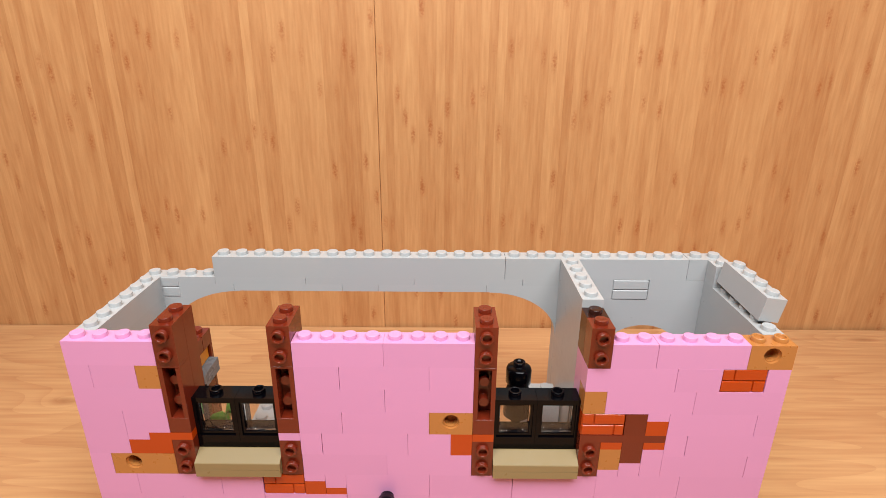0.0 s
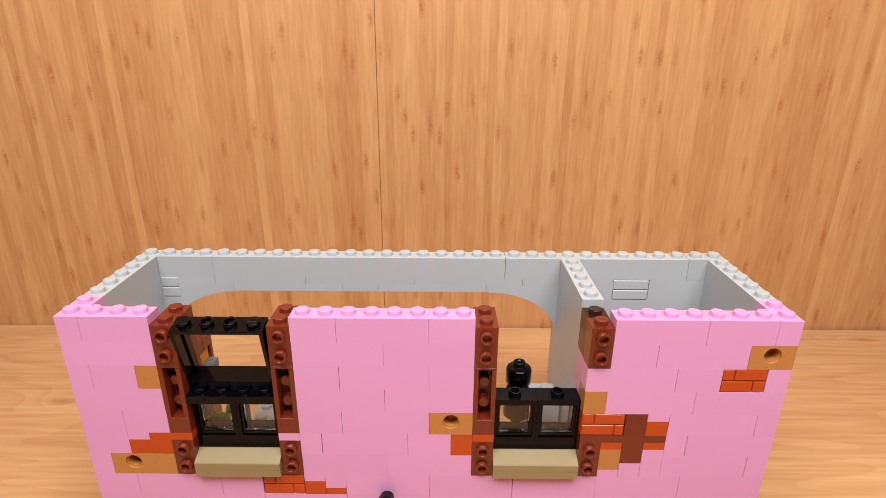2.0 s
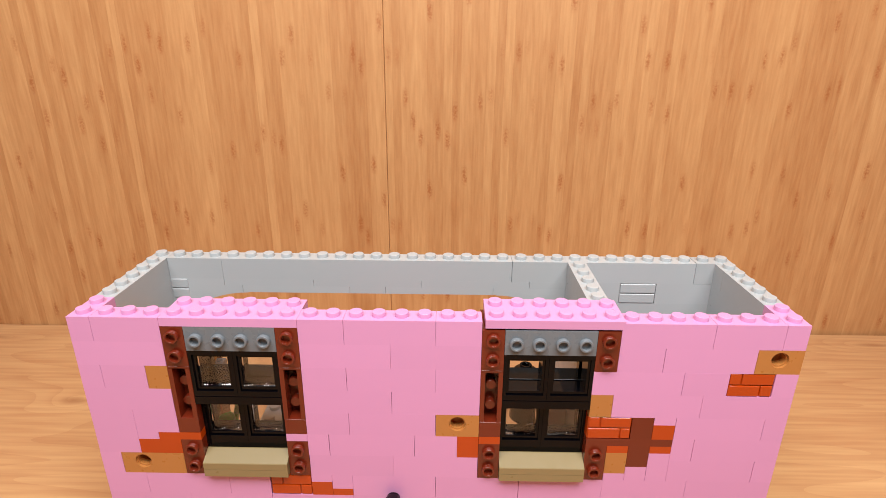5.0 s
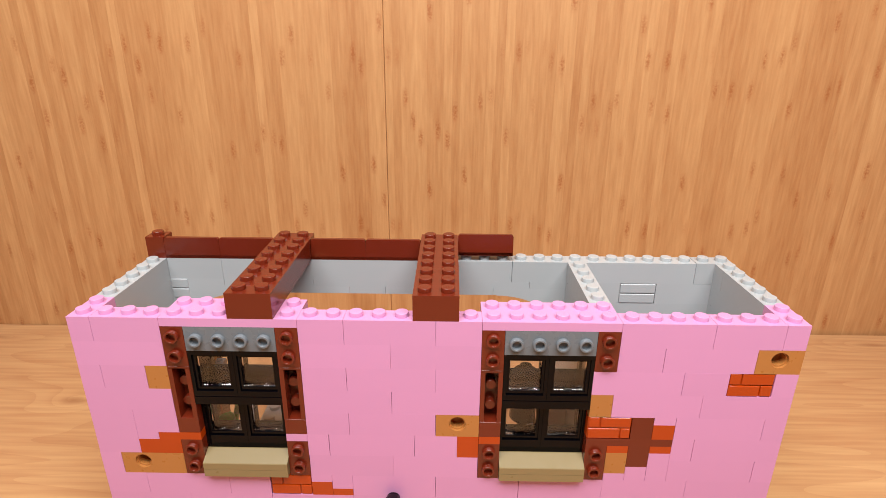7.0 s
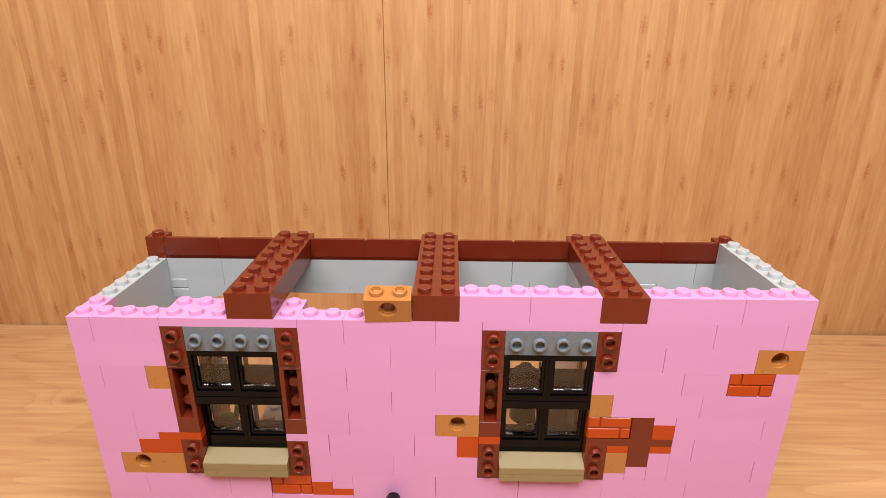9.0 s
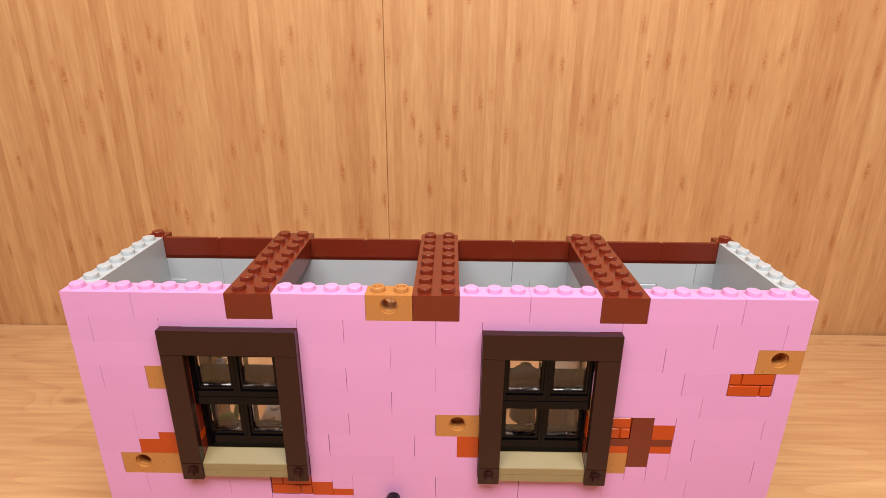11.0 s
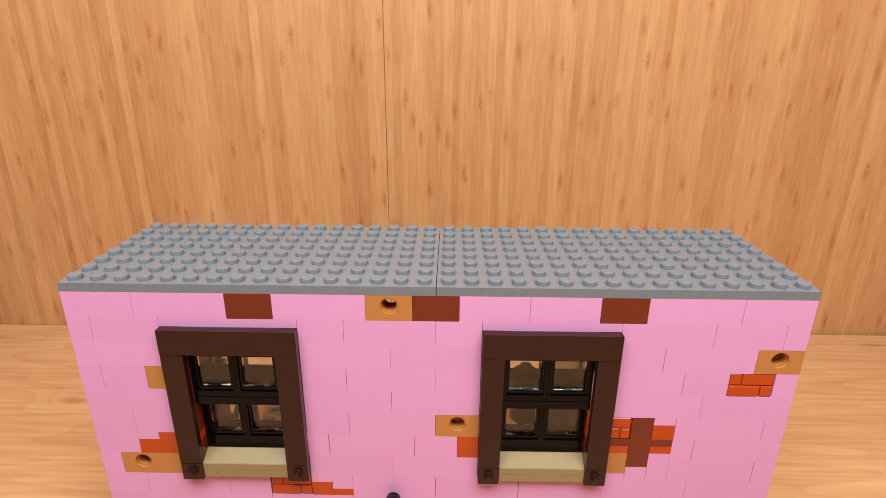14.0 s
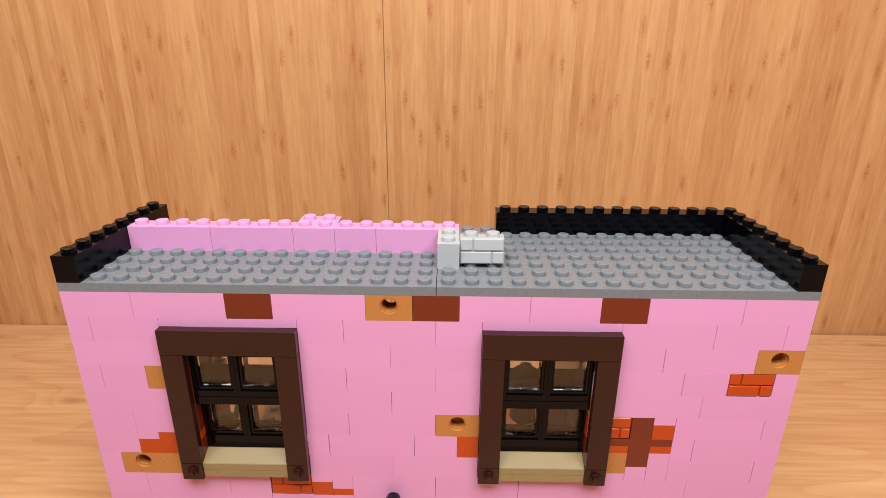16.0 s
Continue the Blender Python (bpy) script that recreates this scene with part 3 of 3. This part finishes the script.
# ---------------------------------------------------------------- furniture inside the house
def bookcase():
    ob = tagged(new("bookcase"), "brown toy bookcase with amber books over a grey drawer", "toy bookcase")
    ob.location = (sx(3.98), 4.0 * S, P)
    top = 27.6 * P
    for k in range(6):
        part("brick", brick_mesh(1, 1, 3, BROWN), ob, Matrix.Translation((0, 0, (0.6 + 3 * k) * P)))
    part("brick", brick_mesh(1, 1, 2, BROWN), ob, Matrix.Translation((0, 0, 25.6 * P)))
    f, k, r, hx = -1.95 * S, -0.52 * S, 0.24 * S, S / 2 - C

    def block(name, mat, x0, y0, z0, x1, y1, z1):
        bm = bmesh.new()
        box(bm, x0, y0, z0, x1, y1, z1, 0.00015)
        return part(name, mesh_of(name, bm, mat), ob, Matrix.Identity(4))

    block("plinth", BROWN, -hx, f, 0, hx, S / 2 - C, 0.6 * P)
    block("body", BROWN, -hx, f, 0.6 * P, hx, k, top - 0.0189)
    block("shelf", BROWN, -hx, k, 18.65 * P, hx, r, top - 0.0189)
    block("backboard", BROWN, -hx, f, top - 0.0124, -hx + 0.0025, r, top - 0.0065)
    block("post", BROWN, -hx, r + 0.0001, 18.65 * P, hx, S / 2 - C, 25.55 * P)
    block("top", BROWN, -hx, f, top - 0.0064, hx, k, top)
    block("drawer", DGREY, -hx, f + 0.0001, top - 0.0187, hx + 0.0026, r, top - 0.0157)
    block("drawer_lid", DGREY, -hx, f + 0.0001, top - 0.0156, hx + 0.0026, r, top - 0.0126)
    block("handle", BLACK, hx + 0.0026, f + 0.0014, top - 0.0182, hx + 0.0032, f + 0.0030, top - 0.0162)
    deep = (r - f - 0.0008) / 4
    for q in range(4):
        y = f + 0.0005 + q * deep
        block("book", AMBER, -hx + 0.0027, y, top - 0.0124, hx - 0.0008 - 0.0002 * (q % 2), y + deep - 0.0001, top - 0.0066 - 0.0005 * (q % 2))
    return ob


bookcase()


def plant():
    ob = tagged(new("potted_plant"), "small green toy plant beside the window", "toy plant")
    ob.location = (sx(5.2), 3.4 * S, P)
    bm = bmesh.new()
    lathe(bm, Matrix.Identity(4), [(0, 0), (0.003, 0), (0.004, 0.03), (0, 0.03)], 16)
    part("pot", mesh_of("pot", bm, BROWN), ob, Matrix.Identity(4))
    bm = bmesh.new()
    for k in range(9):
        m = Matrix.Translation((0, 0, 0.03 + 0.0028 * k)) @ Matrix.Rotation(k * 2.4, 4, "Z") @ Matrix.Rotation(0.9, 4, "Y")
        lathe(bm, m @ Matrix.Diagonal((1, 0.4, 1, 1)), [(0, 0), (0.0022, 0.002), (0.003, 0.005), (0.0016, 0.009), (0, 0.0105)], 10)
    part("leaf", mesh_of("leaf", bm, GREEN), ob, Matrix.Identity(4))


plant()


def bench(x, y, w, top, mat, seat):
    ob = tagged(new("bench"), "low toy bench with a grey studded top", "toy bench")
    ob.location = (sx(x), y * S, P)
    for o in (-1, 1):
        part("leg", brick_mesh(1, 2, top - 3, mat, "solid"), ob, Matrix.Translation((o * (w / 2 - 0.5) * S, 0, 0)))
    part("apron", brick_mesh(w, 2, 1, mat), ob, Matrix.Translation((0, 0, (top - 3) * P)))
    part("seat", brick_mesh(w, 2, 2, seat), ob, Matrix.Translation((0, 0, (top - 2) * P)))


bench(8.4, 4.2, 4, 15, ORANGE, GREY)
bench(21.9, 4.9, 2, 17, GREY, GREY)


def lamp_post():
    ob = tagged(new("table_lamp"), "black toy lamp with a round knob on top", "toy lamp")
    ob.location = (sx(20.45), 3.0 * S, P)
    bm = bmesh.new()
    lathe(bm, Matrix.Identity(4), [(0, 0), (0.0075, 0), (0.0075, 0.003), (0.002, 0.004), (0.002, 0.068), (0, 0.068)], 24)
    part("stem", mesh_of("stem", bm, BLACK), ob, Matrix.Identity(4))
    h = zz(-13.1) - P
    bm = bmesh.new()
    lathe(bm, Matrix.Identity(4), [(0, -0.014), (0.0056, -0.014), (0.0054, -0.005), (0.004, 0), (0, 0)], 24)
    part("shade", mesh_of("shade", bm, BLACK), ob, Matrix.Translation((0, 0, h)))
    bm = bmesh.new()
    lathe(bm, Matrix.Identity(4), [(0, 0), (0.003, 0), (0.0042, 0.0004), (0.0051, 0.0014), (0.0051, 0.0070), (0.0048, 0.0078), (0.0040, 0.0083), (0.0026, 0.0085), (0.0024, 0.0087), (0.0024, 0.0104), (0.0016, 0.0105), (0.0015, 0.0096), (0, 0.0096)], 28)
    part("finial", mesh_of("finial", bm, BLACK), ob, Matrix.Translation((0, 0, h)))


lamp_post()

# ---------------------------------------------------------------- the loose pieces that are built in one by one
LOOSE = []
SLOT = [-0.42, -0.28, 0.0]


def wait_place(w, d):
    """The next free place on the table behind the viewer."""
    if SLOT[0] + w * S > 0.42:
        SLOT[0], SLOT[1], SLOT[2] = -0.42, SLOT[1] - SLOT[2] - 0.012, 0.0
    x = SLOT[0] + w * S / 2
    SLOT[0] += w * S + 0.012
    SLOT[2] = max(SLOT[2], d * S)
    return Matrix.Translation((x, SLOT[1] - d * S / 2, 0))


def loose(name, me, home, w, d, times, label, category="toy brick", group=""):
    """A piece that waits on the table and is then set at home. times: rows of seconds and its shift (mm) and turn (degrees) from home."""
    ob = tagged(new(name, me), label, category, group, "thing")
    ob.matrix_basis = wait_place(w, d)
    LOOSE.append((ob, ob.matrix_basis.copy(), home, times))
    return ob


WORDS = {PINK.name: "pink", GREY.name: "light grey", BROWN.name: "reddish-brown", BLACK.name: "glossy black", DGREY.name: "dark grey", DBROWN.name: "dark brown"}
NUM = {1: "one", 2: "two", 3: "three", 4: "four", 6: "six", 8: "eight", 16: "sixteen"}
REST = (0, 0, 0, 0, 0, 0)


def add_brick(a, c, y0, y1, dz0, dz1, mat, times, kind="plain", what="", spot="on the house wall"):
    w, d, h = c - a, int(y1 - y0), dz1 - dz0
    name = what or ("plate" if h == 1 else "brick")
    label = "%s toy %s, %s by %s studs, %s" % (WORDS[mat.name], name.replace("_", " "), NUM[min(w, d)], NUM[max(w, d)], spot)
    return loose(name, brick_mesh(w, d, h, mat, kind), at(a, c, y0, y1, dz0), w, d, times, label, "toy " + ("plate" if h == 1 else "brick"), "loose " + WORDS[mat.name] + " pieces")


LIFT = (0, 0.5, 3.0, 5, 0, 0)
# top course of the walls
add_brick(31, 32, 2, 6, -3, 0, GREY, [(0.0, (1.0, -0.8, 2.2, 3, 8, 2)), (0.1, REST)])
add_brick(31, 32, 0, 2, -3, 0, PINK, [(0.2, (0.9, -1.0, 2.6, 10, 6, 12)), (0.3, (0.3, -0.4, 0.6, 6, 0, 3)), (0.4, REST)])
add_brick(28, 31, 0, 1, -3, 0, PINK, [(0.4, REST)])
add_brick(24, 28, 0, 1, -3, 0, PINK, [(0.5, (-0.3, 0.3, 2.6, -18, 1, 1)), (0.6, REST)])
add_brick(16, 18, 0, 1, -3, 0, PINK, [(0.7, (-0.3, 0.2, 2.2, -5, 0, 0)), (0.8, REST)])
add_brick(12, 16, 0, 1, -3, 0, PINK, [(0.9, (0, 0.5, 2.0, -14, 0, 0)), (1.0, REST)])
add_brick(10, 12, 0, 1, -3, 0, PINK, [(1.0, (-0.2, 0.2, 2.3, -15, 1, 2)), (1.1, REST)])
add_brick(1, 4, 0, 1, -3, 0, PINK, [(1.2, (0.2, 0.3, 2.6, -8, 1, 0)), (1.3, REST)])
add_brick(0, 1, 0, 2, -3, 0, PINK, [(1.4, REST)])
add_brick(0, 1, 2, 8, -3, 0, GREY, [(1.5, (0.9, 0, 2.3, 3, -10, 2)), (1.6, REST)])
add_brick(1, 4, 7, 8, -3, 0, GREY, [(1.7, (-0.2, 0, 2.2, -5, 0, 0)), (1.8, REST)])


# the upper window sashes
def add_window(a, t_plate, t_frame, t_small, t_head, t_cap, t_pane):
    add_brick(a, a + 4, 0, 2, -11, -10, BLACK, t_plate, spot="over the lower window")
    loose("toy_casement", frame_mesh(4, 9, 0.0014, BLACK, True, 0.0042), at(a, a + 4, 1, 2, -10), 4, 1, t_frame, "tall glossy black open toy window frame with studs", "toy window", "window frames")
    for o, ts in zip((0, 2), t_small):
        loose("toy_window", sash_mesh(), at(a + o, a + o + 2, 0.03, 1.03, -10), 2, 1, ts, "small glossy black toy window sash", "toy window", "window sashes")
    add_brick(a, a + 4, 0, 1, -4, -1, DGREY, t_head, "side", spot="over the window")
    add_brick(a - 1, a + 5, 0, 2, -1, 0, PINK, t_cap, spot="capping the window")
    for o, ts in zip((0, 2), t_pane):
        ob = loose("toy_glazing", pane_mesh(), at(a + o, a + o + 2, 0.03, 1.03, -10) @ PANE_SEAT, 2, 1, ts, "clear plastic pane in the black sash", "toy window pane", "window panes")


add_window(5, [(1.9, REST)], [(2.0, (-0.5, -3.5, 0.8, 14, 0, 0)), (2.1, REST)],
           ([(2.2, (0.8, -2.2, 1.4, 14, 8, 6)), (2.3, REST)], [(2.4, REST)]),
           [(2.5, (-1.2, -2.0, 1.6, 14, 0, 2)), (2.6, REST)],
           [(2.7, (-45, 2, 4.5, 2, 0, -2)), (2.8, (-38, 0, 3.4, 0, 2, -8)), (2.9, (-30, 0, 3.0, 0, 2, -7)), (3.0, (-17, -1.5, 3.0, 4, 2, -6)),
            (3.1, (-7.5, 0, 2.6, 4, 2, -5)), (3.2, (0.4, -0.6, 1.2, 4, 0, 0)), (3.3, (0.2, 0, 0.8, 0, -0.5, 0)), (3.4, REST)],
           ([(3.6, REST)], [(3.4, (0.8, -1.2, 0.4, 14, 4, 8)), (3.5, REST)]))
add_window(19, [(3.8, (0.6, -2.5, 1.6, 16, 0, 0)), (3.9, (0.3, -0.4, 0.8, 5, 0, 0)), (4.0, REST)],
           [(4.0, (1.0, -3.5, 0.8, 14, 0, 0)), (4.1, (0.2, 0, 1.4, 0, 0, 0)), (4.2, REST)],
           ([(4.4, REST)], [(4.6, REST)]), [(4.7, (-1.0, -2, 1.6, 14, 0, 0)), (4.8, REST)],
           [(4.9, (6, 0, 3.0, 4, -2, 4)), (5.0, (1.0, 0, 1.0, 2, 0, 0)), (5.1, REST)],
           ([(5.2, REST)], [(5.3, REST)]))

# brown panels and beams of the ceiling course
PANEL = "reddish-brown smooth toy panel, three studs wide, on the back wall"


def add_panel(a, times):
    loose("panel", panel_mesh(3), at(a, a + 3, 7, 8, 0), 3, 1, times, PANEL, "toy panel", "brown panels")


UP = (0, 0, 2.4, -4, 0, 0)
add_brick(0, 1, 7, 8, 0, 3, BROWN, [(5.4, REST)], spot="on the back corner")
add_panel(1, [(5.6, UP), (5.7, REST)])
add_panel(4, [(5.8, UP), (5.9, REST)])
add_brick(7, 9, 0, 8, 0, 3, BROWN, [(6.0, (0, 0, 4, 0, 0, 0)), (6.1, REST)], what="beam", spot="across the house")
add_panel(9, [(6.4, REST)])
add_panel(12, [(6.5, (0.2, 0, 2.2, -2, 0, 0)), (6.6, REST)])
add_brick(15, 17, 0, 8, 0, 3, BROWN, [(6.7, (0.8, 2.0, 6.5, -3, 0, 0)), (6.8, (0.6, 1, 3.6, -2, 0, 0)), (6.9, (0.3, 0, 1.0, 0, 0, 0)), (7.0, REST)], what="beam", spot="across the house")
add_panel(17, [(7.0, UP), (7.1, REST)])
add_panel(20, [(7.2, UP), (7.3, REST)])
add_brick(23, 25, 0, 8, 0, 3, BROWN, [(7.4, (-0.5, 1, 3.8, -2, 12, -1.2)), (7.5, (0.6, 0, 2.0, 0, 0, 0)), (7.6, REST)], what="beam", spot="across the house")
add_panel(25, [(7.7, UP), (7.8, REST)])
add_panel(28, [(7.9, UP), (8.0, REST)])
add_brick(31, 32, 7, 8, 0, 3, BROWN, [(8.0, (0.6, 0, 1.8, 0, -14, 10)), (8.1, REST)], spot="on the back corner")
add_brick(31, 32, 1, 7, 0, 3, GREY, [(8.2, (1.6, -0.5, 3.4, 3, 12, 0)), (8.3, REST)], spot="on the side wall")
add_brick(29, 32, 0, 1, 0, 3, PINK, [(8.4, REST)])
add_brick(25, 29, 0, 1, 0, 3, PINK, [(8.5, (-0.6, -1.0, 1.2, 18, 0, 0)), (8.6, REST)])
add_brick(20, 23, 0, 1, 0, 3, PINK, [(8.7, (-0.4, -0.8, 2.0, 8, 0, 0)), (8.8, REST)])
add_brick(17, 20, 0, 1, 0, 3, PINK, [(8.9, (0, -0.6, 0.8, 12, 0, 0)), (9.0, REST)])
loose("brick", hole_brick_mesh(2, 3, NOUGAT, 1.0, True), at(13, 15, 0, 1, 0), 2, 1, [(9.0, (-0.3, -0.3, 0.7, 15, 0, 1)), (9.1, REST)],
      "nougat plastic toy brick with a round pin hole", "toy brick")
add_brick(9, 13, 0, 1, 0, 3, PINK, [(9.2, (-0.7, -0.3, 0.7, 15, 1, 2)), (9.3, REST)])
add_brick(3, 7, 0, 1, 0, 3, PINK, [(9.4, LIFT), (9.5, REST)])
add_brick(0, 3, 0, 1, 0, 3, PINK, [(9.6, LIFT), (9.7, REST)])
add_brick(0, 1, 1, 7, 0, 3, GREY, [(9.8, LIFT), (9.9, REST)], spot="on the side wall")


# dark brown window surround
def trim_mesh(w, h, knob):
    bm = bmesh.new()
    hx = w * S / 2 - C
    box(bm, -hx, -P, 0, hx, -0.0001, h - C, 0.0002, 2)
    if knob:
        lathe(bm, Matrix.Translation((0, -P, h * 0.5)) @ Matrix.Rotation(math.pi / 2, 4, "X"), [(0.0021, -0.0002), (0.0021, 0.0007), (0.0020, 0.0008), (0.0015, 0.0008), (0.0015, 0.0021), (0.0014, 0.0022), (0, 0.0022)], 20, False)
    return mesh_of("trim", bm, DBROWN)


TRIMS = {"side": trim_mesh(1, 15 * P - 0.0012, False), "foot": trim_mesh(1, 2 * P + 0.0012, True), "head": trim_mesh(6, 3 * P, False)}
for a, t0 in ((4, 10.0), (18, 10.6)):
    for k, (me, i0, i1, dz, word) in enumerate((("foot", 0, 1, -21, "short foot tile with a round peg"), ("foot", 5, 6, -21, "short foot tile with a round peg"),
                                                ("side", 0, 1, -18.63, "long upright tile"), ("side", 5, 6, -18.63, "long upright tile"), ("head", 0, 6, -4, "long lintel tile"))):
        m = at(a + i0, a + i1, 0, 0, dz)
        loose("toy_tile", TRIMS[me], m, i1 - i0, 1, [(t0 + 0.1 * k, REST)], "dark brown " + word + " beside the window", "toy tile", "window trims")

# roof plates
PL = "dark grey studded toy roof plate, eight by sixteen studs"
loose("roof_plate", brick_mesh(16, 8, 1, DGREY), at(0, 16, 0, 8, 3), 16, 8, [
    (11.5, (-28.3, 21.8, 1.9, 0.6, 1.0, 23.3)), (11.6, (-18.2, 12.9, 2.4, 0.2, 0.8, 19.8)), (11.7, (-10.3, 6.8, 1.5, 0, 0.5, 8.6)), (11.8, (1.5, 0, 1.6, 0.8, -0.2, 1.2)),
    (11.9, (0.8, 0.7, 2.4, -0.5, -2.3, 0.7)), (12.0, (0, 0, 0.7, 0, -0.6, 0)), (12.1, REST)], PL, "toy plate", "roof plates")
SLIDE = [(12.2, -128, 5.2, 0), (12.3, -120, 5.2, 0), (12.4, -105, 5.0, 0.5), (12.5, -96.6, 5.0, 0.9), (12.6, -88, 4.8, 0.9), (12.7, -79, 4.6, 0.9), (12.8, -70, 4.2, 1.0),
         (12.9, -61, 3.6, 1.2), (13.0, -47.2, 3.0, 1.3), (13.1, -42, 3.0, 1.4), (13.2, -32, 3.0, 1.5), (13.3, -24, 3.0, 1.5), (13.4, -8, 2.6, 1.0), (13.5, 0.3, 1.0, -0.7),
         (13.6, 0.4, 2.1, -2.3), (13.7, 0.3, 1.6, -1.5), (13.8, 0.3, 1.0, -0.5), (13.9, 0.2, 0.5, -0.3)]
loose("roof_plate", brick_mesh(16, 8, 1, DGREY), at(16, 32, 0, 8, 3), 16, 8, [(t, (u, 0.8, h, -0.4, r, -0.5)) for t, u, h, r in SLIDE] + [(14.0, (0.15, 0, 0, 0, 0, 0))], PL, "toy plate", "roof plates")
# black parapet
add_brick(31, 32, 0, 8, 4, 7, BLACK, [(14.1, (-0.5, 0, 2.6, 4, -10, 2)), (14.2, (-0.2, 0, 1.0, 3, 0, 0)), (14.3, REST)], spot="on the roof edge")
add_brick(27, 31, 7, 8, 4, 7, BLACK, [(14.3, (-0.6, 0, 1.0, 0, 2, 4)), (14.4, REST)], spot="on the roof edge")
add_brick(19, 27, 7, 8, 4, 7, BLACK, [(14.4, (-0.2, -1.0, 0.8, 18, 0, 0)), (14.5, REST)], spot="on the roof edge")
add_brick(0, 1, 0, 8, 4, 7, BLACK, [(14.6, (-0.4, 0, 2.0, 3, 10, -2)), (14.7, REST)], spot="on the roof edge")
# pink inner wall on the roof
add_brick(1, 5, 4, 5, 4, 7, PINK, [(14.8, (0, 0.4, 1.6, -6, 0, 0)), (14.9, REST)], spot="on the roof")
add_brick(5, 9, 4, 5, 4, 7, PINK, [(15.0, REST)], spot="on the roof")
add_brick(9, 11, 4, 6, 4, 7, PINK, [(15.1, (3.5, 0.3, 2.5, 3, 0, 34)), (15.2, (0.4, 0, 2.4, 2, 0, 2)), (15.3, REST)], spot="on the roof")
add_brick(11, 13, 4, 5, 4, 7, PINK, [(15.4, (1.2, 2, 5.4, -80, 0, 0)), (15.5, (0.2, 0, 1.2, 6, 0, 0)), (15.6, REST)], spot="on the roof")
add_brick(13, 17, 4, 5, 4, 7, PINK, [(15.7, (0.2, 0.4, 1.2, -12, 0, 0)), (15.8, REST)], spot="on the roof")
add_brick(16, 17, 2, 4, 4, 7, GREY, [(15.9, (-2.4, 1.6, 1.0, -9, -14, 10)), (16.0, REST)], spot="on the roof")
loose("brick", masonry_mesh(2, 1, 3, GREY, (0.3, 0.72)), at(17, 19, 2, 3, 4), 2, 1, [(16.0, (0.3, 0.8, 1.3, -6, -1, -2))], "light grey toy brick with moulded stone courses", "toy brick")


# ---------------------------------------------------------------- movement
def motions():
    step = 1 / FPS
    for ob, wait, home, times in LOOSE:
        rows = []
        t0 = times[0][0]
        if t0 > 0:
            rows.append((0.0, wait))
            if t0 - step > 0.001:
                rows.append((t0 - step, wait))
        for k, (t, (dx, dy, dz, rx, ry, rz)) in enumerate(times):
            m = Matrix.Translation((dx / 1000, dy / 1000, dz / 1000)) @ home @ pose(0, 0, 0, rx, ry, rz)
            rows.append((t, m))
            nxt = times[k + 1][0] if k + 1 < len(times) else 16.0
            if nxt - step > t + 0.001:
                rows.append((nxt - step, m))
        if rows[-1][0] < 16.0:
            rows.append((16.0, rows[-1][1]))
        walk(ob, rows)


motions()
